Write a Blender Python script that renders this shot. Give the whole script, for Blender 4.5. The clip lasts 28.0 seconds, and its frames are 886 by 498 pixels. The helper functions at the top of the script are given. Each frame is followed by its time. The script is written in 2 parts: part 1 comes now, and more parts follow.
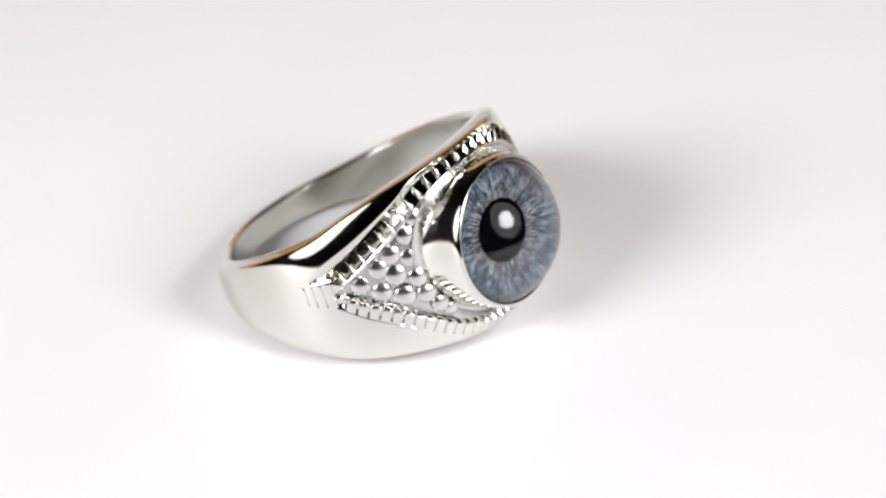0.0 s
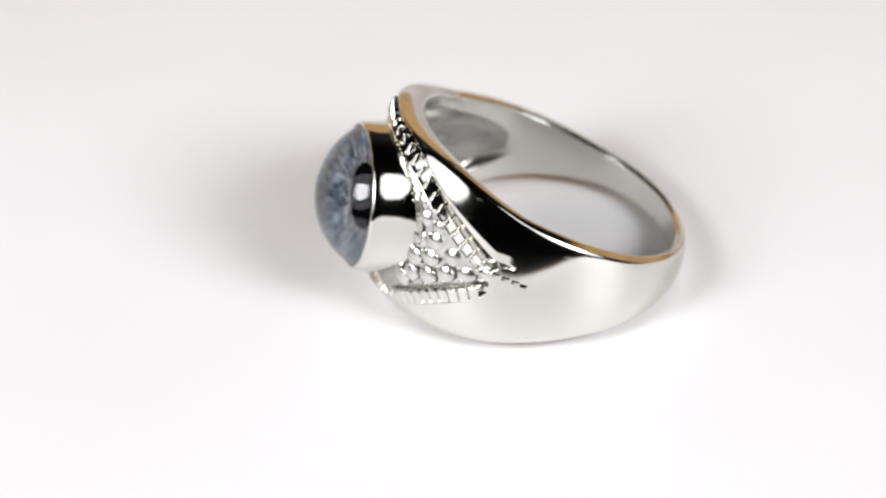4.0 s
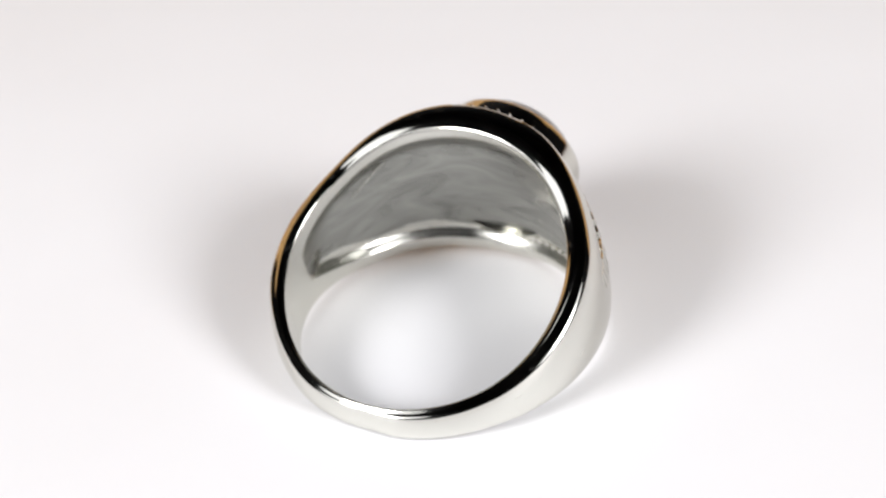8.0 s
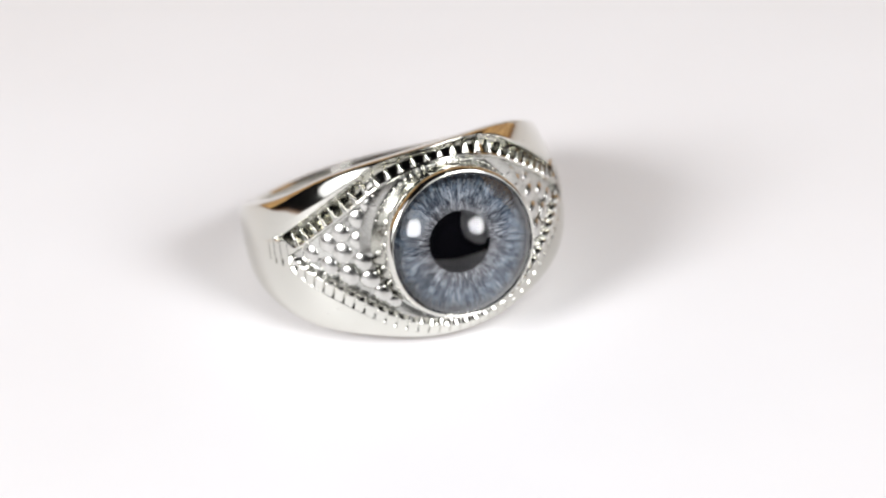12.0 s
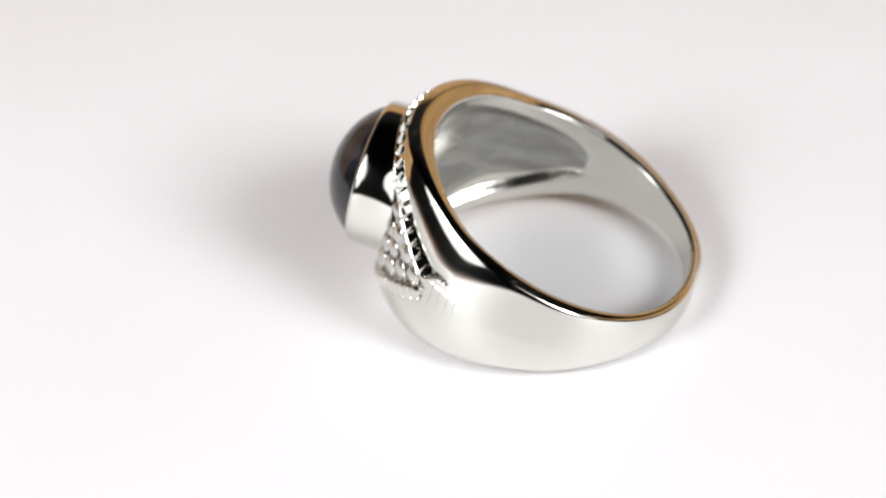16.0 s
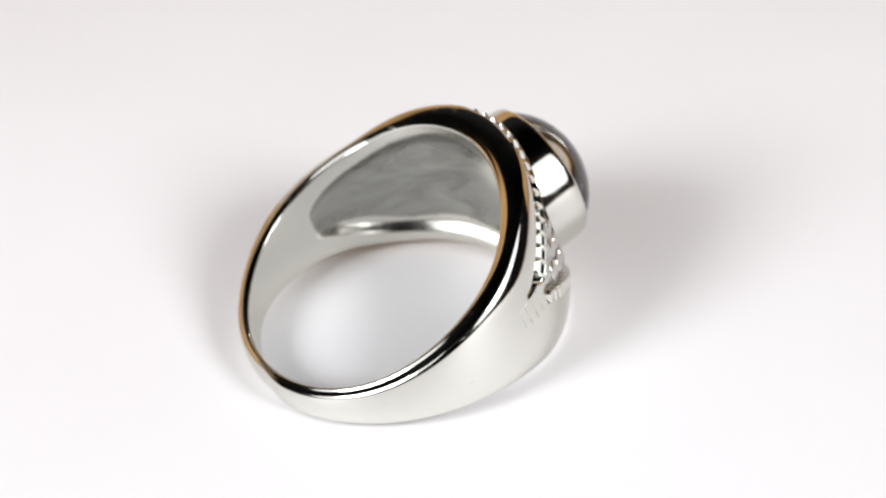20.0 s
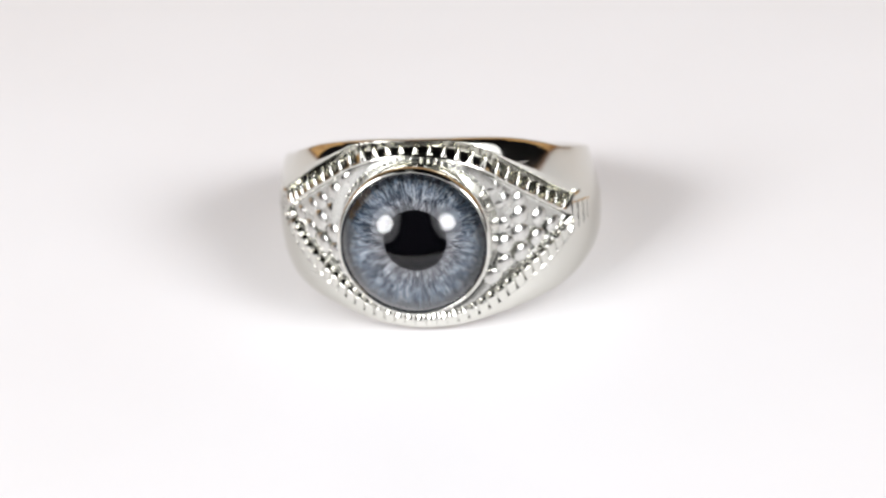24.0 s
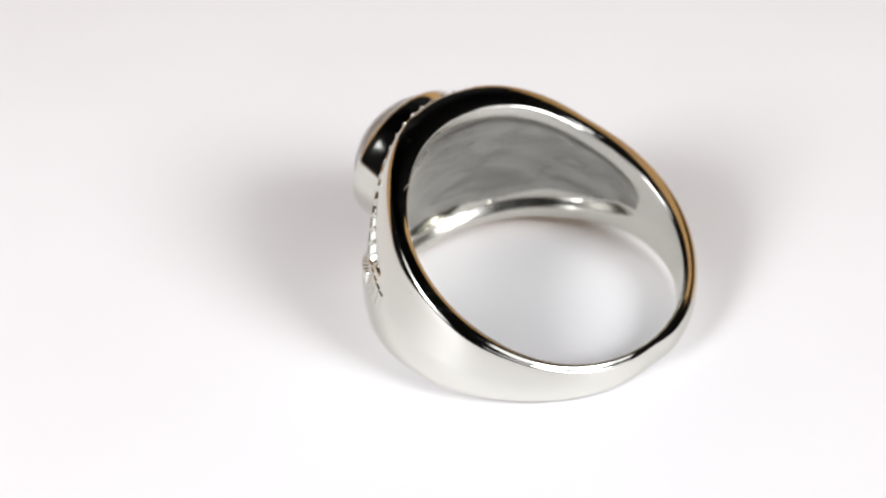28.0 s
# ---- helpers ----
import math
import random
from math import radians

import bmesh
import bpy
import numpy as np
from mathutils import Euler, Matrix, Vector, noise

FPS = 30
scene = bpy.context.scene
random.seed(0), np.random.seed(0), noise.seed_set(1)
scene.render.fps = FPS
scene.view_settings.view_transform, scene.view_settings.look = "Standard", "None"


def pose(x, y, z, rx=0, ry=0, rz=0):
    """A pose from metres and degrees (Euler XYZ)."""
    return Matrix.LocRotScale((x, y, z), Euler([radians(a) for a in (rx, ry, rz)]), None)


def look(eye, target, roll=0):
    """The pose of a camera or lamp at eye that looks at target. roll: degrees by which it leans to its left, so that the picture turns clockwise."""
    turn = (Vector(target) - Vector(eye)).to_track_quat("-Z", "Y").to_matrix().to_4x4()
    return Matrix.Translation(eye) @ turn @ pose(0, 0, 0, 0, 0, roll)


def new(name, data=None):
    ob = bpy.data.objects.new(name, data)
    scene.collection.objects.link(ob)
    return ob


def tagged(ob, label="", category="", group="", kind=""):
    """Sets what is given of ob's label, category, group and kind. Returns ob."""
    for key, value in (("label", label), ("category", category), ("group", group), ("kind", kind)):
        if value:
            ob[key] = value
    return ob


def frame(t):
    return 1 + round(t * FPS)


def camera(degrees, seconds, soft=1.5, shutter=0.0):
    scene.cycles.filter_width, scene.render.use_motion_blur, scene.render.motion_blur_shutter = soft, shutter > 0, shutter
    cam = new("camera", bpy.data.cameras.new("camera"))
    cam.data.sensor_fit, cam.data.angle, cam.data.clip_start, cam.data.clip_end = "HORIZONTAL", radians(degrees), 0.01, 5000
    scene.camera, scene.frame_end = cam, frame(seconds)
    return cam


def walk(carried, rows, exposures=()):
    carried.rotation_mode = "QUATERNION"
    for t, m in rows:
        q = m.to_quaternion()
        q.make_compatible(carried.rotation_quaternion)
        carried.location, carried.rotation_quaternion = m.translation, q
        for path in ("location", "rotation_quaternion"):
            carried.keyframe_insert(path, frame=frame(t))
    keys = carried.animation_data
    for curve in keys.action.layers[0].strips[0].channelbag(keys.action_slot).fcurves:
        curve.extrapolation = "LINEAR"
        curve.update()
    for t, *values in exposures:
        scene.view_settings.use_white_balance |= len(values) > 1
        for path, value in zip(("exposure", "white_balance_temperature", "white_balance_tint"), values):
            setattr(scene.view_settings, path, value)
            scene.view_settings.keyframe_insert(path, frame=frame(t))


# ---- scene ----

# ------------------------------------------------------------------ camera
MM = 0.001
SPIN = 32.4536          # degrees a second, clockwise seen from above
TILT = 17.5             # the ring's bore leans back by this
HOLE = 0.00398          # height of the bore's centre over the paper
EYE = Vector((0.0, -0.110031, HOLE + 0.07466))
PITCH, YAW, ROLL = radians(34.3452), radians(-0.4325), -5.2117
AHEAD = Vector((math.sin(YAW) * math.cos(PITCH), math.cos(YAW) * math.cos(PITCH), -math.sin(PITCH)))

cam = camera(25.897, 28.0, soft=2.4)
walk(cam, [(0.0, look(EYE, EYE + AHEAD, ROLL)), (28.0, look(EYE, EYE + AHEAD, ROLL))])
cam.data.dof.use_dof = True
cam.data.dof.focus_distance = 0.123
cam.data.dof.aperture_fstop = 31.0

# ------------------------------------------------------------------ light
world = bpy.data.worlds.new("room_dark")
world.use_nodes = True
world.node_tree.nodes["Background"].inputs["Color"].default_value = (0.02, 0.018, 0.016, 1)
world.node_tree.nodes["Background"].inputs["Strength"].default_value = 0.3
scene.world = world


def studio_lamp(name, place, shape, watts, size):
    data = bpy.data.lights.new(name, "AREA")
    data.shape, data.size, data.size_y, data.energy, data.color = shape, size[0], size[1], watts, (0.965, 0.967, 0.992)
    lamp = new(name, data)
    lamp.matrix_basis = look(place, (0, 0, 0))
    return lamp


# two lamps in front, left and right, each a bright core before a dim white diffuser
for side, place in (("left", Vector((-0.349, -0.228, 0.262))), ("right", Vector((0.315, -0.277, 0.262)))):
    studio_lamp("lamp_core_" + side, place, "ELLIPSE", 2.02, (0.19, 0.19))
    studio_lamp("lamp_diffuser_" + side, place * 1.06, "ELLIPSE", 0.74, (0.40, 0.46))


# ------------------------------------------------------------------ materials
def material(name, base, rough=0.5, metal=0.0):
    mat = bpy.data.materials.new(name)
    mat.use_nodes = True
    shader = mat.node_tree.nodes["Principled BSDF"]
    shader.inputs["Base Color"].default_value = (*base, 1)
    shader.inputs["Roughness"].default_value = rough
    shader.inputs["Metallic"].default_value = metal
    return mat, mat.node_tree.nodes, mat.node_tree.links, shader


def grain(nodes, links, shader, scale, strength, distance, detail=6.0):
    where = nodes.new("ShaderNodeTexCoord")
    fine = nodes.new("ShaderNodeTexNoise")
    fine.inputs["Scale"].default_value, fine.inputs["Detail"].default_value = scale, detail
    links.new(where.outputs["Object"], fine.inputs["Vector"])
    bump = nodes.new("ShaderNodeBump")
    bump.inputs["Strength"].default_value, bump.inputs["Distance"].default_value = strength, distance
    links.new(fine.outputs["Fac"], bump.inputs["Height"])
    links.new(bump.outputs["Normal"], shader.inputs["Normal"])
    return where, fine, bump


def vary(nodes, links, source, socket, low, high, a=0.3, b=0.7):
    ramp = nodes.new("ShaderNodeMapRange")
    ramp.inputs["From Min"].default_value, ramp.inputs["From Max"].default_value = a, b
    ramp.inputs["To Min"].default_value, ramp.inputs["To Max"].default_value = low, high
    links.new(source, ramp.inputs["Value"])
    links.new(ramp.outputs["Result"], socket)


def blend(nodes, links, source, socket, stops):
    ramp = nodes.new("ShaderNodeValToRGB")
    for k, (at, colour) in enumerate(stops):
        e = ramp.color_ramp.elements[k] if k < 2 else ramp.color_ramp.elements.new(at)
        e.position, e.color = at, (*colour, 1)
    links.new(source, ramp.inputs["Fac"])
    links.new(ramp.outputs["Color"], socket)
    return ramp


def polished_metal():
    mat, nodes, links, shader = material("polished_silver", (0.70, 0.694, 0.645), 0.06, 1.0)
    where, fine, bump = grain(nodes, links, shader, 900.0, 0.05, 0.00002)
    big = nodes.new("ShaderNodeTexNoise")
    big.inputs["Scale"].default_value, big.inputs["Detail"].default_value = 260.0, 5.0
    links.new(where.outputs["Object"], big.inputs["Vector"])
    # fine drawn-out scratches from wear
    along = nodes.new("ShaderNodeMapping")
    along.inputs["Rotation"].default_value = (0.5, 0.3, 0.4)
    along.inputs["Scale"].default_value = (1.0, 1.0, 9.0)
    links.new(where.outputs["Object"], along.inputs["Vector"])
    scratch = nodes.new("ShaderNodeTexNoise")
    scratch.inputs["Scale"].default_value, scratch.inputs["Detail"].default_value = 420.0, 3.0
    links.new(along.outputs["Vector"], scratch.inputs["Vector"])
    worn_spots = nodes.new("ShaderNodeMath")
    worn_spots.operation = "ADD"
    vary(nodes, links, big.outputs["Fac"], worn_spots.inputs[0], 0.04, 0.11)
    vary(nodes, links, scratch.outputs["Fac"], worn_spots.inputs[1], 0.0, 0.2, 0.66, 0.72)
    links.new(worn_spots.outputs["Value"], shader.inputs["Roughness"])
    dents = nodes.new("ShaderNodeBump")
    dents.inputs["Strength"].default_value, dents.inputs["Distance"].default_value = 0.25, 0.00003
    links.new(big.outputs["Fac"], dents.inputs["Height"])
    links.new(bump.outputs["Normal"], dents.inputs["Normal"])
    links.new(dents.outputs["Normal"], shader.inputs["Normal"])
    return mat


def inner_metal():
    """The bore, smoothed but not mirror-bright."""
    mat, nodes, links, shader = material("inner_silver", (0.72, 0.71, 0.655), 0.2, 1.0)
    where, fine, bump = grain(nodes, links, shader, 700.0, 0.08, 0.00003)
    vary(nodes, links, fine.outputs["Fac"], shader.inputs["Roughness"], 0.16, 0.27)
    return mat


def bead_metal():
    mat, nodes, links, shader = material("bead_silver", (0.64, 0.635, 0.605), 0.24, 1.0)
    where, fine, bump = grain(nodes, links, shader, 1100.0, 0.2, 0.00004)
    vary(nodes, links, fine.outputs["Fac"], shader.inputs["Roughness"], 0.18, 0.28)
    return mat


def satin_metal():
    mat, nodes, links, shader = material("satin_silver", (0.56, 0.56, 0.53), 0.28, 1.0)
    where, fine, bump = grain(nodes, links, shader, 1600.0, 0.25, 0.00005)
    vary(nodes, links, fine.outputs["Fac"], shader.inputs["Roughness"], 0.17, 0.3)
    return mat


def cast_metal():
    """Unpolished casting inside the head, with drawn-out streaks."""
    mat, nodes, links, shader = material("cast_silver", (0.62, 0.62, 0.59), 0.28, 1.0)
    where = nodes.new("ShaderNodeTexCoord")
    stretch = nodes.new("ShaderNodeMapping")
    stretch.inputs["Scale"].default_value = (1.0, 1.0, 3.4)
    links.new(where.outputs["Object"], stretch.inputs["Vector"])
    big = nodes.new("ShaderNodeTexNoise")
    big.inputs["Scale"].default_value, big.inputs["Detail"].default_value, big.inputs["Distortion"].default_value = 190.0, 8.0, 1.2
    links.new(stretch.outputs["Vector"], big.inputs["Vector"])
    bump = nodes.new("ShaderNodeBump")
    bump.inputs["Strength"].default_value, bump.inputs["Distance"].default_value = 0.22, 0.00016
    links.new(big.outputs["Fac"], bump.inputs["Height"])
    links.new(bump.outputs["Normal"], shader.inputs["Normal"])
    vary(nodes, links, big.outputs["Fac"], shader.inputs["Roughness"], 0.22, 0.38)
    blend(nodes, links, big.outputs["Fac"], shader.inputs["Base Color"],
          [(0.28, (0.25, 0.25, 0.232)), (0.72, (0.43, 0.43, 0.40))])
    return mat


def paper_white():
    mat, nodes, links, shader = material("white_paper", (0.86, 0.855, 0.86), 0.55)
    where, fine, bump = grain(nodes, links, shader, 1500.0, 0.06, 0.00004)
    big = nodes.new("ShaderNodeTexNoise")
    big.inputs["Scale"].default_value, big.inputs["Detail"].default_value = 30.0, 3.0
    links.new(where.outputs["Object"], big.inputs["Vector"])
    blend(nodes, links, big.outputs["Fac"], shader.inputs["Base Color"],
          [(0.3, (0.845, 0.835, 0.84)), (0.7, (0.875, 0.87, 0.88))])
    return mat


def wood(name, dark, light, scale):
    mat, nodes, links, shader = material(name, light, 0.45)
    where = nodes.new("ShaderNodeTexCoord")
    stretch = nodes.new("ShaderNodeMapping")
    stretch.inputs["Scale"].default_value = (1.0, 14.0, 14.0)
    links.new(where.outputs["Object"], stretch.inputs["Vector"])
    fine = nodes.new("ShaderNodeTexNoise")
    fine.inputs["Scale"].default_value, fine.inputs["Detail"].default_value = scale, 8.0
    links.new(stretch.outputs["Vector"], fine.inputs["Vector"])
    blend(nodes, links, fine.outputs["Fac"], shader.inputs["Base Color"], [(0.3, dark), (0.7, light)])
    return mat


def plain(name, base, rough=0.8):
    mat, nodes, links, shader = material(name, base, rough)
    where, fine, bump = grain(nodes, links, shader, 60.0, 0.1, 0.002)
    return mat


def iris_enamel():
    """Radial fibres: pale grey round the pupil, slate blue further out, a dark rim."""
    mat, nodes, links, shader = material("iris_enamel", (0.3, 0.35, 0.45), 0.5)
    shader.inputs["Specular IOR Level"].default_value = 0.0
    where = nodes.new("ShaderNodeTexCoord")
    split = nodes.new("ShaderNodeSeparateXYZ")
    links.new(where.outputs["Object"], split.inputs["Vector"])

    def calc(op, a, b=None):
        n = nodes.new("ShaderNodeMath")
        n.operation = op
        for k, v in enumerate((a, b)):
            if v is None:
                continue
            if isinstance(v, (int, float)):
                n.inputs[k].default_value = v
            else:
                links.new(v, n.inputs[k])
        return n.outputs[0]

    x, y = split.outputs["X"], split.outputs["Y"]
    rad = calc("SQRT", calc("ADD", calc("MULTIPLY", x, x), calc("MULTIPLY", y, y)))
    norm = calc("DIVIDE", rad, 0.0042)
    ca, sa = calc("DIVIDE", x, rad), calc("DIVIDE", y, rad)

    def fibres(around, along, detail, warp):
        comb = nodes.new("ShaderNodeCombineXYZ")
        links.new(calc("MULTIPLY", ca, around), comb.inputs["X"])
        links.new(calc("MULTIPLY", sa, around), comb.inputs["Y"])
        links.new(calc("MULTIPLY", norm, along), comb.inputs["Z"])
        n = nodes.new("ShaderNodeTexNoise")
        n.inputs["Scale"].default_value, n.inputs["Detail"].default_value = 1.0, detail
        n.inputs["Distortion"].default_value = warp
        links.new(comb.outputs["Vector"], n.inputs["Vector"])
        return n.outputs["Fac"]

    fine, broad, thread = fibres(15.0, 4.5, 4.0, 1.4), fibres(4.5, 5.0, 4.0, 1.0), fibres(40.0, 8.0, 3.0, 1.2)
    # the ring-wise colour, its bounds frayed by the fibres
    frayed = calc("ADD", norm, calc("MULTIPLY", calc("SUBTRACT", fine, 0.5), 0.6))
    ramp = nodes.new("ShaderNodeValToRGB")
    stops = [(0.31, (0.007, 0.007, 0.009)), (0.37, (0.075, 0.071, 0.073)), (0.47, (0.072, 0.076, 0.083)), (0.58, (0.066, 0.079, 0.096)),
             (0.70, (0.066, 0.086, 0.108)), (0.80, (0.040, 0.049, 0.058)), (0.88, (0.022, 0.023, 0.026))]
    for k, (at, colour) in enumerate(stops):
        e = ramp.color_ramp.elements[k] if k < 2 else ramp.color_ramp.elements.new(at)
        e.position, e.color = at, (*colour, 1)
    links.new(frayed, ramp.inputs["Fac"])
    # pale threads, strongest round the pupil
    near = nodes.new("ShaderNodeMapRange")
    for key, v in zip(("From Min", "From Max", "To Min", "To Max"), (0.36, 0.80, 1.0, 0.55)):
        near.inputs[key].default_value = v
    links.new(norm, near.inputs["Value"])
    pale = nodes.new("ShaderNodeMapRange")
    for key, v in zip(("From Min", "From Max", "To Min", "To Max"), (0.49, 0.62, 0.0, 1.0)):
        pale.inputs[key].default_value = v
    links.new(calc("ADD", calc("MULTIPLY", thread, 0.6), calc("MULTIPLY", fine, 0.4)), pale.inputs["Value"])
    edge = calc("LESS_THAN", norm, 0.82)
    mul = nodes.new("ShaderNodeMixRGB")
    uneven = nodes.new("ShaderNodeMapRange")
    for key, v in zip(("From Min", "From Max", "To Min", "To Max"), (0.38, 0.62, 0.25, 1.0)):
        uneven.inputs[key].default_value = v
    links.new(broad, uneven.inputs["Value"])
    strength = calc("MULTIPLY", calc("MULTIPLY", pale.outputs["Result"], uneven.outputs["Result"]), near.outputs["Result"])
    links.new(calc("MULTIPLY", strength, edge), mul.inputs["Fac"])
    dim = nodes.new("ShaderNodeMixRGB")
    dim.blend_type = "MULTIPLY"
    dim.inputs["Fac"].default_value = 1.0
    links.new(ramp.outputs["Color"], dim.inputs["Color1"])
    blend(nodes, links, thread, dim.inputs["Color2"], [(0.38, (0.25, 0.26, 0.3)), (0.58, (1.15, 1.15, 1.15))])
    patch = nodes.new("ShaderNodeMixRGB")
    patch.blend_type = "MULTIPLY"
    patch.inputs["Fac"].default_value = 1.0
    links.new(dim.outputs["Color"], patch.inputs["Color1"])
    blend(nodes, links, broad, patch.inputs["Color2"], [(0.36, (0.55, 0.57, 0.6)), (0.62, (1.4, 1.42, 1.45))])
    links.new(patch.outputs["Color"], mul.inputs["Color1"])
    mul.inputs["Color2"].default_value = (0.36, 0.37, 0.385, 1)
    links.new(mul.outputs["Color"], shader.inputs["Base Color"])
    return mat


def clear_glass():
    mat = bpy.data.materials.new("clear_glass")
    mat.use_nodes = True
    nodes, links = mat.node_tree.nodes, mat.node_tree.links
    nodes.remove(nodes["Principled BSDF"])
    g = nodes.new("ShaderNodeBsdfGlass")
    g.inputs["IOR"].default_value, g.inputs["Roughness"].default_value = 1.46, 0.0
    links.new(g.outputs["BSDF"], nodes["Material Output"].inputs["Surface"])
    return mat


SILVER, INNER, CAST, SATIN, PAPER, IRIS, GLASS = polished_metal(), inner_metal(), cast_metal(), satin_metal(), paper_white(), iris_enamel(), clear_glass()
BEAD = bead_metal()
BLACK = plain("black_enamel", (0.0015, 0.0015, 0.002), 0.8)
BLACK.node_tree.nodes["Principled BSDF"].inputs["Specular IOR Level"].default_value = 0.0
TABLE_WOOD = wood("table_wood", (0.16, 0.07, 0.03), (0.36, 0.18, 0.08), 3.0)
# colours set bright, so the boards mirror as gold in the rim
BOARD_WOOD = wood("board_wood", (0.36, 0.18, 0.06), (0.82, 0.52, 0.2), 5.0)
DARK = plain("dark_paint", (0.012, 0.012, 0.014), 0.9)


# ------------------------------------------------------------------ building helpers
def mesh_of(name, verts, faces, mats, smooth=True, index=None):
    me = bpy.data.meshes.new(name)
    me.from_pydata([tuple(v) for v in verts], [], faces)
    for m in mats:
        me.materials.append(m)
    me.polygons.foreach_set("use_smooth", [smooth] * len(me.polygons))
    if index is not None:
        me.polygons.foreach_set("material_index", index)
    me.update()
    return me


def part(name, data, parent, place=None, label=""):
    ob = new(name, data)
    ob.parent = parent
    if place is not None:
        ob.matrix_basis = place
    return tagged(ob, label)


def slab(name, size, place, mat, kind="structure", label="", category="", turn=0.0):
    bm = bmesh.new()
    bmesh.ops.create_cube(bm, size=1.0, matrix=Matrix.Diagonal((*size, 1)))
    bmesh.ops.bevel(bm, geom=bm.edges[:], offset=min(size) * 0.2, segments=2, affect="EDGES")
    me = bpy.data.meshes.new(name)
    bm.to_mesh(me)
    bm.free()
    me.materials.append(mat)
    ob = new(name, me)
    ob.matrix_basis = pose(*place, 0, 0, turn)
    return tagged(ob, label, category, kind=kind)


def paper_sweep(wide, front, bend, radius, angle, tail, thick=0.0006):
    """A sheet that lies flat and bends up at its back end."""
    line = [(front + (bend - front) * k / 12, 0.0, 0.0) for k in range(13)]
    for k in range(1, 13):
        t = radians(angle) * k / 12
        line.append((bend + radius * math.sin(t), radius * (1 - math.cos(t)), t))
    y, z, t = line[-1]
    line.append((y + tail * math.cos(t), z + tail * math.sin(t), t))
    verts, faces = [], []
    for y, z, t in line:
        for lift in (0.0, -thick):
            for x in (-wide / 2, wide / 2):
                verts.append((x, y - lift * math.sin(t), z + lift * math.cos(t)))
    for i in range(len(line) - 1):
        a, b = i * 4, i * 4 + 4
        faces += [(a, a + 1, b + 1, b), (a + 2, b + 2, b + 3, a + 3), (a, b, b + 2, a + 2), (a + 1, a + 3, b + 3, b + 1)]
    m = (len(line) - 1) * 4
    faces += [(0, 2, 3, 1), (m, m + 1, m + 3, m + 2)]
    ob = new("paper_sheet", mesh_of("paper_sheet", verts, faces, [PAPER], False))
    for p in ob.data.polygons:
        p.use_smooth = abs(p.normal.x) < 0.5 and p.area > wide * thick * 1.5
    return tagged(ob, "smooth white paper sheet, bent up at its back end", "paper", kind="structure")


def smooth_step(a, b, v):
    k = np.clip((v - a) / (b - a), 0.0, 1.0)
    return k * k * (3 - 2 * k)


# ------------------------------------------------------------------ the place
paper_sweep(0.46, -0.28, 0.22, 0.12, 48.0, 0.02)
# three unseen boards, added only to give the ring warm reflections
slab("reflector_board_middle", (0.40, 0.02, 0.25), (0, 0.375, 0.1256), BOARD_WOOD, label="unseen brown wooden board behind the paper, added for warm reflections in the ring", category="board")
slab("reflector_board_right", (0.30, 0.02, 0.30), (0.325, 0.262, 0.1506), BOARD_WOOD, label="unseen brown wooden board on the table, added for warm reflections in the ring", category="board", turn=-50)
slab("reflector_board_left", (0.30, 0.02, 0.27), (-0.325, 0.262, 0.1356), BOARD_WOOD, label="unseen brown wooden board on the table, added for warm reflections in the ring", category="board", turn=50)
slab("table_top", (1.5, 1.0, 0.03), (0, -0.1, -0.0158), TABLE_WOOD, label="brown wooden table top under the white paper", category="table")
slab("wall_back", (1.72, 0.08, 0.38), (0, 0.48, 0.038), DARK, label="dark painted lower wall", category="wall")
slab("wall_back_middle", (0.62, 0.08, 0.42), (0, 0.48, 0.44), DARK, label="dark painted wall panel", category="wall")
slab("wall_back_left", (0.548, 0.08, 0.42), (-0.586, 0.48, 0.44), DARK, label="dark painted wall panel", category="wall")
slab("wall_back_right", (0.548, 0.08, 0.42), (0.586, 0.48, 0.44), DARK, label="dark painted wall panel", category="wall")
slab("wall_back_upper", (1.72, 0.08, 1.4), (0, 0.48, 1.352), DARK, label="dark painted upper wall", category="wall")
slab("wall_right", (0.08, 2.6, 0.68), (0.9, -0.86, 0.19), DARK, label="dark painted lower wall", category="wall")
slab("wall_right_panel", (0.08, 0.596, 0.62), (0.9, 0.142, 0.842), DARK, label="dark painted wall panel", category="wall")
slab("wall_right_upper", (0.08, 2.0, 1.52), (0.9, -1.16, 1.292), DARK, label="dark painted upper wall", category="wall")
slab("wall_right_corner", (0.08, 0.596, 0.896), (0.9, 0.142, 1.604), DARK, label="dark painted upper wall", category="wall")
slab("wall_left", (0.08, 2.6, 2.2), (-0.9, -0.86, 0.952), DARK, label="dark painted wall", category="wall")
slab("wall_front", (1.9, 0.08, 3.0), (0, -2.21, 0.6), DARK, label="dark painted wall", category="wall")
slab("ceiling", (1.9, 2.8, 0.06), (0, -0.86, 2.085), DARK, label="dark ceiling", category="ceiling")
slab("floor", (1.9, 2.8, 0.06), (0, -0.86, -0.76), DARK, label="dark floor", category="floor")


# ------------------------------------------------------------------ the ring (millimetres, bore along z, head towards +y)


def eased(degrees, values):
    """A smooth curve through a few values given at degrees from the head, alike on both sides."""
    d = np.arange(-240.0, 240.5, 0.5)
    y = np.interp(np.abs((d + 180) % 360 - 180), degrees, values)
    k = np.hanning(31)
    y = np.convolve(y, k / k.sum(), mode="same")
    return lambda a: np.interp(np.degrees(a), d, y)


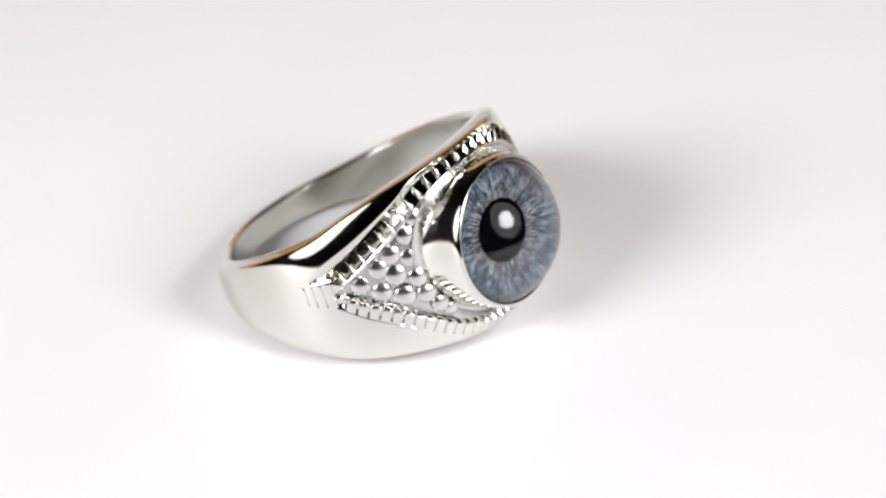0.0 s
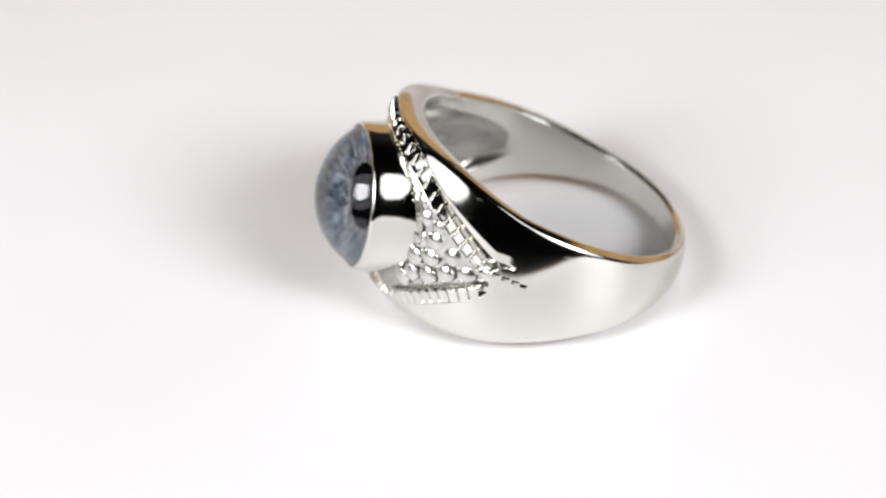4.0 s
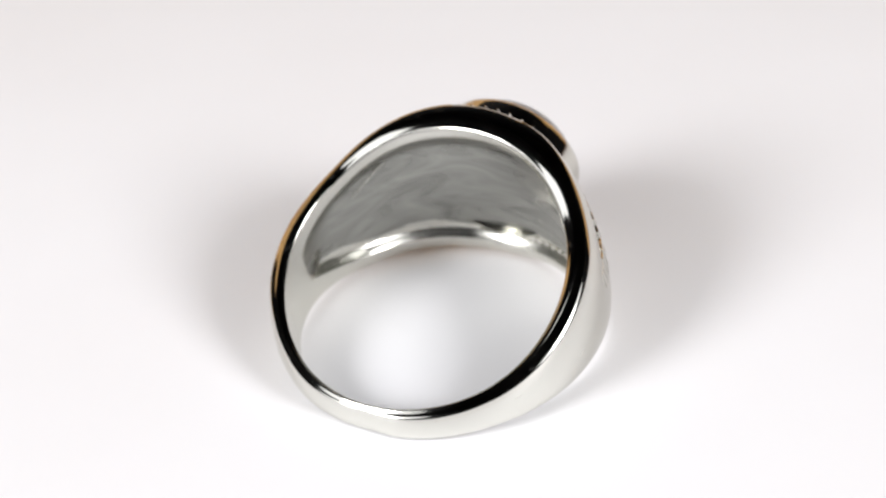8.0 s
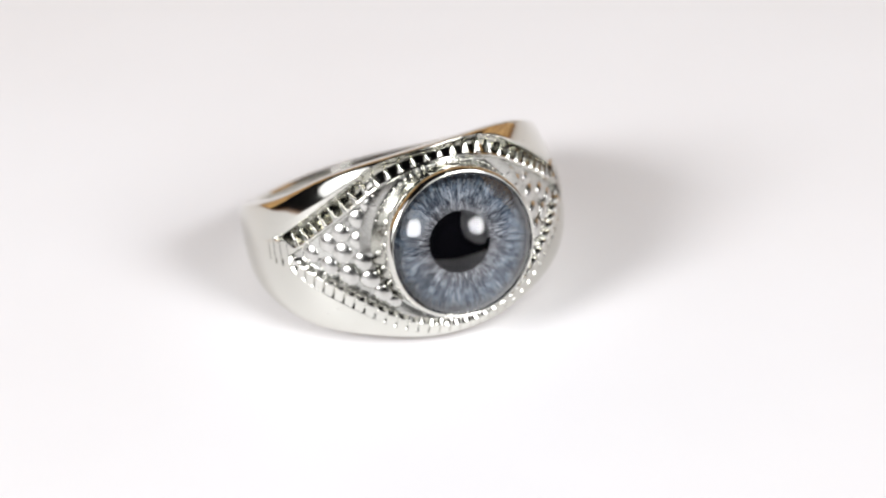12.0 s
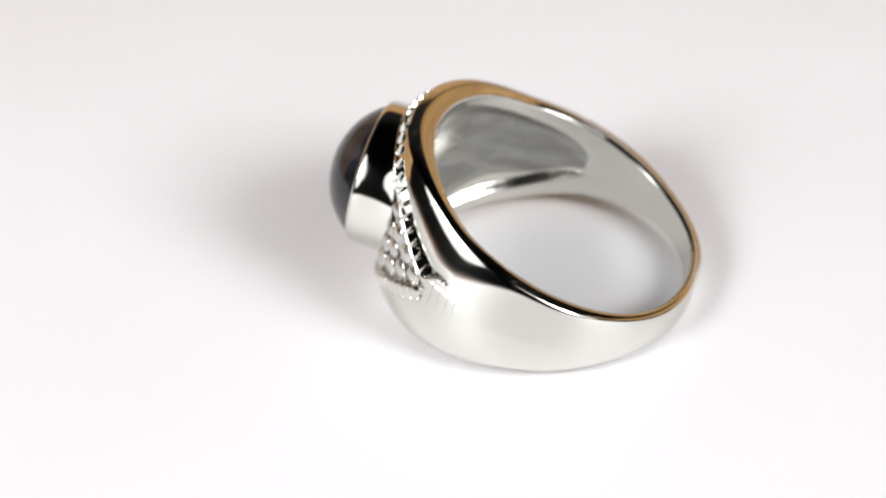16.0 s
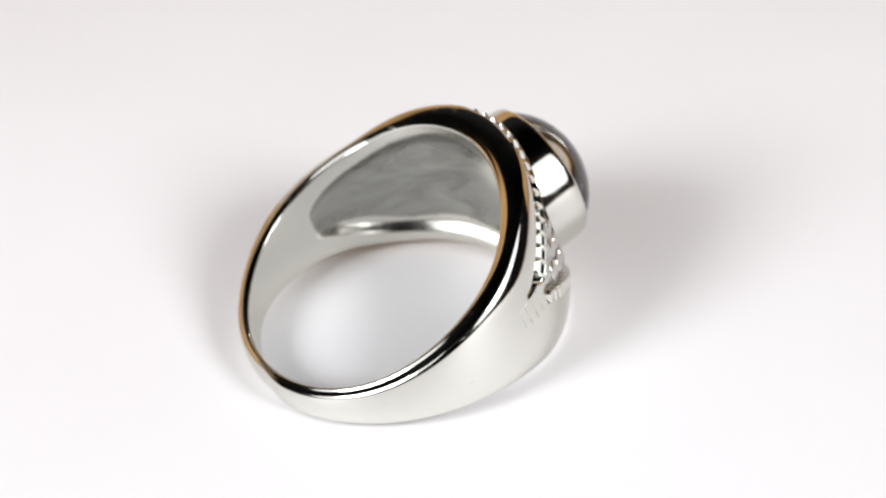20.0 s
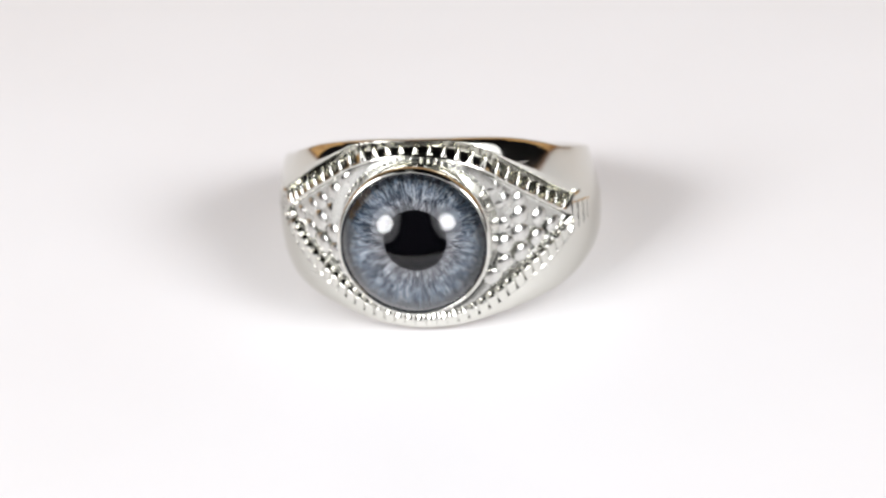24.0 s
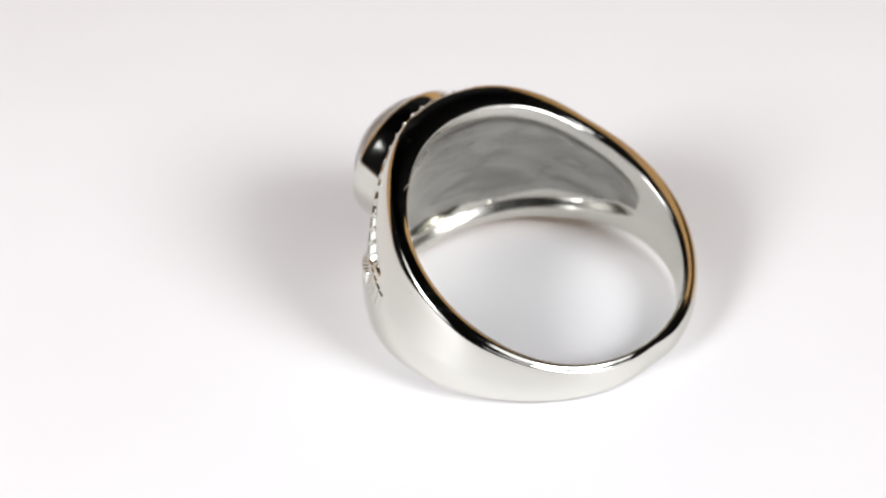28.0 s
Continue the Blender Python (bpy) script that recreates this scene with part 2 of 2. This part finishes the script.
_face = eased([0, 25, 50, 90, 135, 180], [1.9, 1.75, 1.24, 0.66, 0.5, 0.36])
_face_low = eased([0, 25, 50, 90, 180], [0.25, 0.4, 0.8, 1.05, 0.5])
_belly = eased([0, 20, 40, 65, 90, 135, 180], [13.0, 12.65, 12.25, 11.85, 11.32, 10.5, 10.02])
_field_up = eased([0, 6, 11, 19, 24, 28, 36, 45, 52.5, 57, 61, 180], [5.5, 5.42, 5.14, 4.56, 4.0, 3.4, 2.42, 1.32, 0.45, 0.0, -0.5, -12.0])
_field_low = eased([0, 9, 18, 24, 28, 35, 40, 47, 56, 61, 180], [5.9, 5.68, 5.05, 4.42, 3.8, 2.75, 2.05, 1.15, 0.02, -0.6, -12.0])
_sole = eased([0, 15, 26, 38, 60, 75, 90, 180], [1.6, 1.45, 1.2, 1.0, 0.8, 0.35, 0.0, 0.0])
_wide_up = eased([0, 15, 30, 55, 66, 180], [1.45, 1.52, 1.75, 2.2, 2.2, 2.0])
_wide_low = eased([0, 50, 58, 66, 180], [1.15, 1.15, 0.8, 0.35, 0.3])


def bore(a):
    """Radius of the finger hole, which sits a little towards the head."""
    return 9.55 + 0.45 * np.cos(a)


def edge_in(a, side=1):
    """Distance of the rim's inner edge from the middle plane, at the angle a from the head; side -1: the rim it lies on."""
    c = np.cos(a)
    v, low = 2.9 + 2.46 * c + np.where(side > 0, 0.8 * smooth_step(0.45, 1.0, c), _sole(a)), np.where(side > 0, 0.9, 0.85)
    v = v - np.where(side > 0, 0.08 + 0.3 * np.sin(a), 0.0)     # the upper rim leans to one flank
    return 0.5 * (v + low + np.sqrt((v - low) ** 2 + 0.3))


def edge_out(a, side=1):
    return edge_in(a, side) + np.where(side > 0, 0.26, 0.05) * smooth_step(0.3, 1.0, np.cos(a)) + 0.04


def worn(a):
    """One flank of the shank is filed thinner than the other."""
    return np.sin(a) * smooth_step(0.7, 0.1, np.cos(a))


def face_width(a, side=1):
    round_shoulder = 0.29 * smooth_step(radians(-8), radians(-34), a) * smooth_step(radians(-92), radians(-70), a)     # rounder on one flank
    return np.where(side > 0, _face(a) - round_shoulder, _face_low(a)) - 0.1 * worn(a)


def belly(a):
    back = smooth_step(radians(-100), radians(-125), a) + smooth_step(radians(165), radians(180), a)
    return _belly(a) - 0.14 * worn(a) - 0.2 * back


def field_edge(a, side=1):
    """Height of the bead field's edge, from the middle plane."""
    return np.where(side > 0, _field_up(a), _field_low(a)) + side * 0.2 * np.sin(a)     # carved slightly askew


TAIL = radians(68.0)


def outer(a, z):
    """Radius of the plain outer surface."""
    side = np.where(np.asarray(z) >= 0, 1, -1)
    top, e = edge_out(a, side), bore(a) + face_width(a, side)
    power = 2.3 + np.where(side > 0, 0.9, 0.0) * smooth_step(0.5, 1.0, np.cos(a)) + np.where(side > 0, 1.6, 0.2) * smooth_step(0.3, -0.3, np.cos(a)) + np.where(side > 0, 0.0, -0.2) * smooth_step(0.3, 1.0, np.cos(a))
    boxy = 2.0 + smooth_step(np.where(side > 0, 0.58, 0.45), np.where(side > 0, -0.05, -0.3), np.cos(a)) * np.where(side > 0, 4.0 - 2.2 * smooth_step(-0.1, -0.7, np.cos(a)), 1.5) + np.where(side > 0, 0.0, 0.4) * smooth_step(0.85, 0.3, np.cos(a))
    cone = (0.14 - 0.08 * np.sin(a)) * np.sin(a) ** 2 + 0.16 * smooth_step(-0.2, -1.0, np.cos(a))
    return e + np.maximum(belly(a) - cone * np.where(side > 0, z, 0.35 * z) - e, 0.1) * np.clip(1 - np.abs(z / top) ** power, 0, 1) ** (1 / boxy)


def border_reach(a):
    """Breadth of the channel over the bead field: narrow where it runs close under the rim."""
    free = edge_out(a, 1) - field_edge(a, 1) - 0.04
    return 0.5 * (1.45 + free - np.sqrt((free - 1.45) ** 2 + 0.12))


def carved(a, z):
    """Outer radius with the sunk bead field, the sloping channel over it and the notched border under it."""
    up = np.asarray(z) >= 0
    edge = field_edge(a, np.where(up, 1, -1))
    wide = np.where(up, _wide_up(a), _wide_low(a))
    d = np.abs(z) - np.maximum(edge, 0.0)
    off = np.abs(a)
    reach = border_reach(a)
    # the channel falls away from the field's rim and ends in a steep wall; it narrows to nothing at the tail
    u = np.where(up, d * 1.45 / reach, d)
    inner = 0.15 + 1.1 * smooth_step(radians(51), radians(59), off)
    slope = np.clip((u - inner) / (1.36 - inner + 1e-6), 0, 1) * (0.12 + 0.5 * np.clip(reach / 1.3, 0.4, 1.0) + 0.74 * smooth_step(radians(24), radians(38), off))
    channel = slope * smooth_step(1.58, 1.36, u) * smooth_step(radians(63), radians(54), off)
    bevel = np.clip((wide - u) / np.maximum(wide - 1.42, 0.1), 0, 1) * 0.1 * smooth_step(inner, inner + 0.16, u) * smooth_step(radians(64), radians(56), off)
    ends = smooth_step(TAIL + 0.02, TAIL - 0.07, off) * (1 - 0.86 * smooth_step(radians(53), radians(57), off))
    sunk = np.where(up, channel + bevel, 0.3 * smooth_step(wide, wide - 0.45, d) * ends)
    field = smooth_step(0.03, -0.18, np.abs(z) - edge)
    return outer(a, z) - sunk - 0.38 * field


def hollow(a, z):
    """How far the inner side of the head is hollowed out."""
    up, low = edge_in(a, 1) - 0.75, edge_in(a, -1) - 0.95 + 0.06 * np.sin(5 * a + 0.5)
    u, w = np.abs(z - (up - low) / 2) / ((up + low) / 2), np.abs(a) / radians(92)
    low_side = smooth_step(0.0, -2.0, z - (up - low) / 2)
    return 0.68 * smooth_step(1.04 - 0.05 * low_side, 0.66 + 0.2 * low_side, (u ** 3.4 + w ** 4.6) ** (1 / 3.4))


def make_band():
    angles = np.radians(np.concatenate([np.linspace(-92, 92, 520, endpoint=False), np.linspace(92, 268, 96, endpoint=False)]))
    angles = (angles + np.pi) % (2 * np.pi) - np.pi
    n_in, n_out = 76, 220
    verts, marks = [], []
    for a in angles:
        hi, ho, w, rb = edge_in(a), edge_out(a), face_width(a), bore(a)
        li, lo, v = edge_in(a, -1), edge_out(a, -1), face_width(a, -1)
        ring = []
        fillet, ease = 0.09 + 0.26 * max(math.cos(a), 0), 0.06 + 0.14 * max(math.cos(a), 0)
        roll, rise = 0.15 + 0.8 * max(math.cos(a), 0), min(0.1 + 0.24 * max(math.cos(a), 0), 0.9 * v)
        for z in np.linspace(-(li - roll), hi - fillet, n_in):
            dip = hollow(a, z)
            ring.append((rb + dip, z, dip, 0))
        for k in (0.2, 0.4, 0.6, 0.8, 1.0):
            t = k * math.pi / 2
            ring.append((rb + ease * (1 - math.cos(t)), hi - fillet + fillet * math.sin(t), 0, 0))
        for k in (0.12, 0.3, 0.5, 0.7, 0.88, 0.97):
            ring.append((rb + ease + (w - ease) * k, hi + (ho - hi) * k + 0.13 * math.sin(k * math.pi), 0, 0))
        s = np.linspace(1, -1, n_out)
        z_out = np.sin(s * math.pi / 2 * 0.985) / math.sin(math.pi / 2 * 0.985) * 0.992
        z_out = np.where(z_out > 0, z_out * ho, z_out * lo)
        r_out = carved(np.full(n_out, a), z_out)
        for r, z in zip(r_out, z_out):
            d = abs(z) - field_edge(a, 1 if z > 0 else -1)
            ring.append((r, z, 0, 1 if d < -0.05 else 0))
        for k in (0.97, 0.88, 0.7, 0.5, 0.3, 0.12):
            ring.append((rb + rise + (v - rise) * k, -(li + (lo - li) * k + 0.13 * math.sin(k * math.pi)), 0, 0))
        for k in (1.0, 0.8, 0.6, 0.4, 0.2):
            t = k * math.pi / 2
            ring.append((rb + rise * (1 - math.cos(t)), -(li - roll + roll * math.sin(t)), 0, 0))
        for r, z, dip, sunk in ring:
            verts.append((r * math.sin(a) * MM, r * math.cos(a) * MM, z * MM))
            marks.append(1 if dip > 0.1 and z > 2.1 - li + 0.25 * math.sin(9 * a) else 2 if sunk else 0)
    n, m = len(angles), len(verts) // len(angles)
    faces, index = [], []
    for i in range(n):
        for j in range(m):
            q = (i * m + j, i * m + (j + 1) % m, ((i + 1) % n) * m + (j + 1) % m, ((i + 1) % n) * m + j)
            faces.append(q)
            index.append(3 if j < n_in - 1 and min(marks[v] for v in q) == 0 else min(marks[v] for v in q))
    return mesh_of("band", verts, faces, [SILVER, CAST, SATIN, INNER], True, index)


def lathe(name, profile, mat, segments=96, cap=False):
    """A turned shape about z from (radius, height) pairs in millimetres."""
    verts, faces = [], []
    for r, z in profile:
        for k in range(segments):
            t = 2 * math.pi * k / segments
            verts.append((r * math.cos(t) * MM, r * math.sin(t) * MM, z * MM))
    for i in range(len(profile) - 1):
        for k in range(segments):
            a, b = i * segments + k, i * segments + (k + 1) % segments
            faces.append((a, b, b + segments, a + segments))
    if cap:
        faces.append(tuple(range((len(profile) - 1) * segments, len(profile) * segments)))
    return mesh_of(name, verts, faces, [mat])


def surface_frame(a, z, sink=0.0, upright=0.0):
    """Pose on the outer surface: x along the band, y along the bore, z outwards; upright: how far it is turned to stand along the bore."""
    def at(b, w):
        r = float(outer(b, w))
        return Vector((r * math.sin(b), r * math.cos(b), w))
    p = at(a, z)
    ex = (at(a - 0.01, z) - at(a + 0.01, z)).normalized()
    ey = (at(a, z + 0.05) - at(a, z - 0.05)).normalized().lerp(Vector((0, 0, 1)), upright).normalized()
    ez = ex.cross(ey).normalized()
    ey = ez.cross(ex).normalized()
    m = Matrix((ex, ey, ez)).transposed().to_4x4()
    m.translation = (p - ez * sink) * MM
    return m


def tooth_mesh(name, length, width, height, tip=1.0, crown=0.5, peak=1.5, smooth=True):
    """A little ridge along y with a rounded back; tip: how wide its outer end stays, crown: how far the back falls to the sides, peak: how evenly."""
    verts, faces, steps = [], [], 9
    for v, lift in ((-0.5, 0.86), (-0.46, 0.97), (-0.25, 1.0), (0.1, 1.0), (0.36, 0.96), (0.46, 0.82), (0.5, 0.55)):
        for j in range(steps):
            u = -0.5 + j / (steps - 1)
            z = -1.0 if j in (0, steps - 1) else height * lift * (1 - crown * abs(2 * u) ** peak)
            u = 0.5 * math.copysign(min(abs(2 * u) * 1.12, 1.0), u)
            verts.append((u * width * (1 + (tip - 1) * (v + 0.5)) * MM, v * length * MM, z * MM))
    for i in range(6):
        for j in range(steps - 1):
            a = i * steps + j
            faces.append((a, a + 1, a + steps + 1, a + steps))
    faces += [tuple(reversed(range(steps))), tuple(range(6 * steps, 7 * steps))]
    return mesh_of(name, verts, faces, [SILVER], smooth)


def bead_mesh(wide=0.64, high=0.175, seg=22, mat=None):
    """A low round dome that rises from a small foot."""
    big = (wide * wide + high * high) / (2 * high)
    rim = math.asin(wide / big)
    rings = [(wide, -0.12)] + [(big * math.sin(rim * k), big * math.cos(rim * k) - big + high) for k in (1.0, 0.88, 0.72, 0.54, 0.36, 0.18)]
    verts, faces = [], []
    for r, z in rings:
        for k in range(seg):
            t = 2 * math.pi * k / seg
            verts.append((r * math.cos(t) * MM, r * math.sin(t) * MM, z * MM))
    verts.append((0, 0, high * MM))
    for i in range(len(rings) - 1):
        for k in range(seg):
            a, b = i * seg + k, i * seg + (k + 1) % seg
            faces.append((a, b, b + seg, a + seg))
    last = (len(rings) - 1) * seg
    for k in range(seg):
        faces.append((last + k, last + (k + 1) % seg, len(verts) - 1))
    return mesh_of("bead", verts, faces, [mat or BEAD])


def make_border(ring, side, count, tooth, label):
    """The notched border over (side 1) or under (side -1) the eye, its teeth evenly spaced along the line."""
    base = new("notched_border")
    base.parent = ring
    tagged(base, label)
    a = np.linspace(-radians(54), radians(54), 800)

    def reach(b):
        """Length of a tooth here: short where the border runs close under the rim."""
        return border_reach(b) * 0.76 if side > 0 else np.full_like(b, 1.2)

    def mid(b):
        return np.maximum(field_edge(b, side), 0.0) + (0.12 + reach(b) / 2 if side > 0 else 0.68)

    z = mid(a)
    run = np.concatenate([[0], np.cumsum(np.hypot(np.diff(a) * 12.0, np.diff(z)))])
    for k in range(count):
        at = np.interp((k + 0.5) / count * run[-1], run, a)
        at = np.float64(at)
        slope = (float(mid(at + 0.02)) - float(mid(at - 0.02))) / 0.04 / 12.0
        size = Matrix.Diagonal((1 - 0.3 * float(smooth_step(radians(28), radians(42), abs(at))) if side > 0 else 1.0, float(reach(at)) / 1.2, 1, 1))
        m = surface_frame(at, side * float(mid(at)), 0.32 if side > 0 else 0.27, 0.55 * float(smooth_step(radians(34), radians(14), abs(at))) if side > 0 else 0.0)
        turn = math.atan(-side * slope) * 0.8 + (math.pi if side < 0 else 0)
        lean = Matrix.Rotation(radians(-2), 4, "X") if side > 0 else Matrix.Rotation(radians(-3), 4, "X")
        part("tooth", tooth, base, m @ Matrix.Rotation(turn, 4, "Z") @ lean @ size)
    return base


def round_the_bezel(radius):
    """Places on the carved surface at this distance from the eye's middle, where the bead field is open."""
    runs, run = [], []
    for k in range(361):
        t = 2 * math.pi * (k + 90) / 360
        x, z = radius * math.cos(t), radius * math.sin(t)
        a = math.asin(x / 12.4)
        if abs(z) < float(field_edge(a, 1 if z > 0 else -1)) - 0.12:
            r = float(carved(np.array([a]), np.array([z]))[0])
            a = math.asin(x / r)
            run.append((Vector((r * math.sin(a), r * math.cos(a), z)), Vector((math.sin(a), math.cos(a), 0))))
        elif run:
            runs.append(run)
            run = []
    return runs + ([run] if run else [])


def collar_mesh(run, width, height):
    verts, faces = [], []
    for k, (p, out) in enumerate(run):
        along = (run[min(k + 1, len(run) - 1)][0] - run[max(k - 1, 0)][0]).normalized()
        across = along.cross(out).normalized()
        fade = min(1.0, min(k, len(run) - 1 - k) / 25)
        for u, h in ((-1, -0.3), (-0.6, 0.3), (-0.1, 0.62), (0.4, 0.9), (0.8, 1.0), (1.15, 0.9)):
            verts.append((p - across * u * width + out * h * height * fade) * MM)
    for i in range(len(run) - 1):
        for j in range(5):
            a = i * 6 + j
            faces.append((a, a + 6, a + 7, a + 1))
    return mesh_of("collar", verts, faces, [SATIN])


def make_ring():
    ring = tagged(new("ring"), "polished silver ring with a blue glass eye, lying on white paper", "ring")
    part("band", make_band(), ring, label="polished silver band, hollowed inside the head")
    eye = Matrix.Translation(Vector((0, 13.8, -0.05)) * MM) @ pose(0, 0, 0, -90 - 2, 0, 0) @ pose(0, 0, 0, 0, 0, 180) @ Matrix.Scale(1.03, 4)
    bezel = part("bezel", lathe("bezel", [(4.9, -3.25), (5.3, -3.2), (5.2, -2.9), (5.1, -2.4), (5.03, -1.6), (5.0, -0.7), (4.98, -0.35), (4.95, -0.15), (4.9, 0.0),
                                          (4.83, 0.08), (4.76, 0.12), (4.69, 0.1), (4.66, 0.0), (4.66, -0.5), (4.66, -1.3)], SILVER), ring, eye, "smooth silver bezel cup")
    part("iris", lathe("iris", [(4.66, -0.1), (4.62, -0.6), (4.5, -1.0), (4.25, -1.15), (3.9, -1.2), (1.2, -1.2), (0.01, -1.2)], IRIS, cap=True), bezel, None, "slate blue iris with radial fibres")
    part("pupil", lathe("pupil", [(1.57, -1.2), (1.53, -1.15), (0.8, -1.14), (0.01, -1.14)], BLACK, cap=True), bezel, None, "round black pupil")
    rise, foot = 2.7, 4.66
    big = (foot * foot + rise * rise) / (2 * rise)
    rim = math.asin(foot / big)
    dome = part("glass_dome", lathe("glass_dome", [(4.65, -0.15)] + [(big * math.sin(rim * (1 - k / 40)) + 0.002, big * math.cos(rim * (1 - k / 40)) - big + rise)
                                                   for k in range(41)], GLASS, 128, cap=True), bezel, None, "clear domed glass")
    dome.visible_shadow = False
    upper, lower = tooth_mesh("tooth", 1.2, 0.72, 0.36, 0.1, 0.75), tooth_mesh("tooth", 1.2, 0.76, 0.27, 0.94, 0.35, 6.0)
    make_border(ring, 1, 27, upper, "row of sharp silver teeth")
    make_border(ring, -1, 33, lower, "row of fine silver notches")
    tail = ((57.2, 0.1, 1.95), (60.6, 0.12, 1.8), (63.8, 0.15, 1.65), (66.6, 0.2, 1.35))
    strips = [tooth_mesh("tail_notch", size, 0.6, 0.17, 1.0, 0.15, 4.0, False) for _, _, size in tail]
    bead = bead_mesh()
    left = [(24.3, 3.5, 1.0), (28.9, 2.6, 1.0), (29.9, 1.1, 1.0), (35.5, 1.7, 1.0), (40.6, 1.05, 1.0), (36.0, 0.3, 1.05), (29.7, -0.4, 0.95), (47.8, 0.3, 0.95),
            (41.8, -0.6, 1.1), (35.3, -1.35, 1.05), (28.6, -1.75, 1.0), (25.5, -2.9, 1.0), (22.6, -3.6, 0.75)]
    right = [(25.2, 2.95, 0.95), (28.0, 2.0, 1.05), (34.1, 0.9, 1.05), (28.6, 0.5, 0.95), (41.7, 0.5, 1.05), (34.1, -0.4, 1.0), (28.2, -1.0, 1.0), (48.0, -0.35, 0.95),
             (41.0, -1.0, 1.0), (34.7, -1.85, 1.05), (28.2, -2.4, 1.0), (24.4, -3.3, 1.0), (34.2, 1.95, 0.75)]
    for s, spots in ((1, left), (-1, right)):
        for (deg, z, _), strip in zip(tail, strips):
            part("tail_notch", strip, ring, surface_frame(s * radians(deg), z + 0.25 * s, 0.14))
        for deg, z, size in spots:
            turn = Matrix.Rotation(random.uniform(0, 6.28), 4, "Z")
            wide = Matrix.Diagonal((size * random.uniform(0.94, 1.1), size * random.uniform(0.94, 1.1), size, 1))
            part("bead", bead, ring, surface_frame(s * radians(deg), z, 0.38) @ turn @ wide)
    for run in round_the_bezel(5.62):
        part("collar", collar_mesh(run, 0.4, 0.11), ring, label="low satin ridge round the bezel")
    # a row of tiny shot beads where the bezel's upper half meets the head
    shot = bead_mesh(0.1, 0.09, 10, SILVER)
    for run in round_the_bezel(5.3):
        walked, before = 0.0, None
        for p, out in run:
            walked += (p - before).length if before else 0.0
            before = p
            if walked > 0.44 and p.z > 2.4:
                walked = 0.0
                part("shot_bead", shot, ring, Matrix.Translation((p + out * 0.08) * MM) @ out.to_track_quat("Z", "Y").to_matrix().to_4x4())
    return ring


RING = make_ring()


def motions():
    """The ring turns once in about eleven seconds about the turntable's upright axis."""
    rest = Matrix.Translation((-0.006475, 0.003170, HOLE)) @ pose(0, 0, 0, 0, 0, -132.0933) @ pose(0, 0, 0, TILT, 0, 0) @ pose(0, 0, 0, 0, 0, 2.0)
    walk(RING, [(k * 0.25, pose(0, 0, 0, 0, 0, -SPIN * k * 0.25) @ rest) for k in range(113)])


motions()
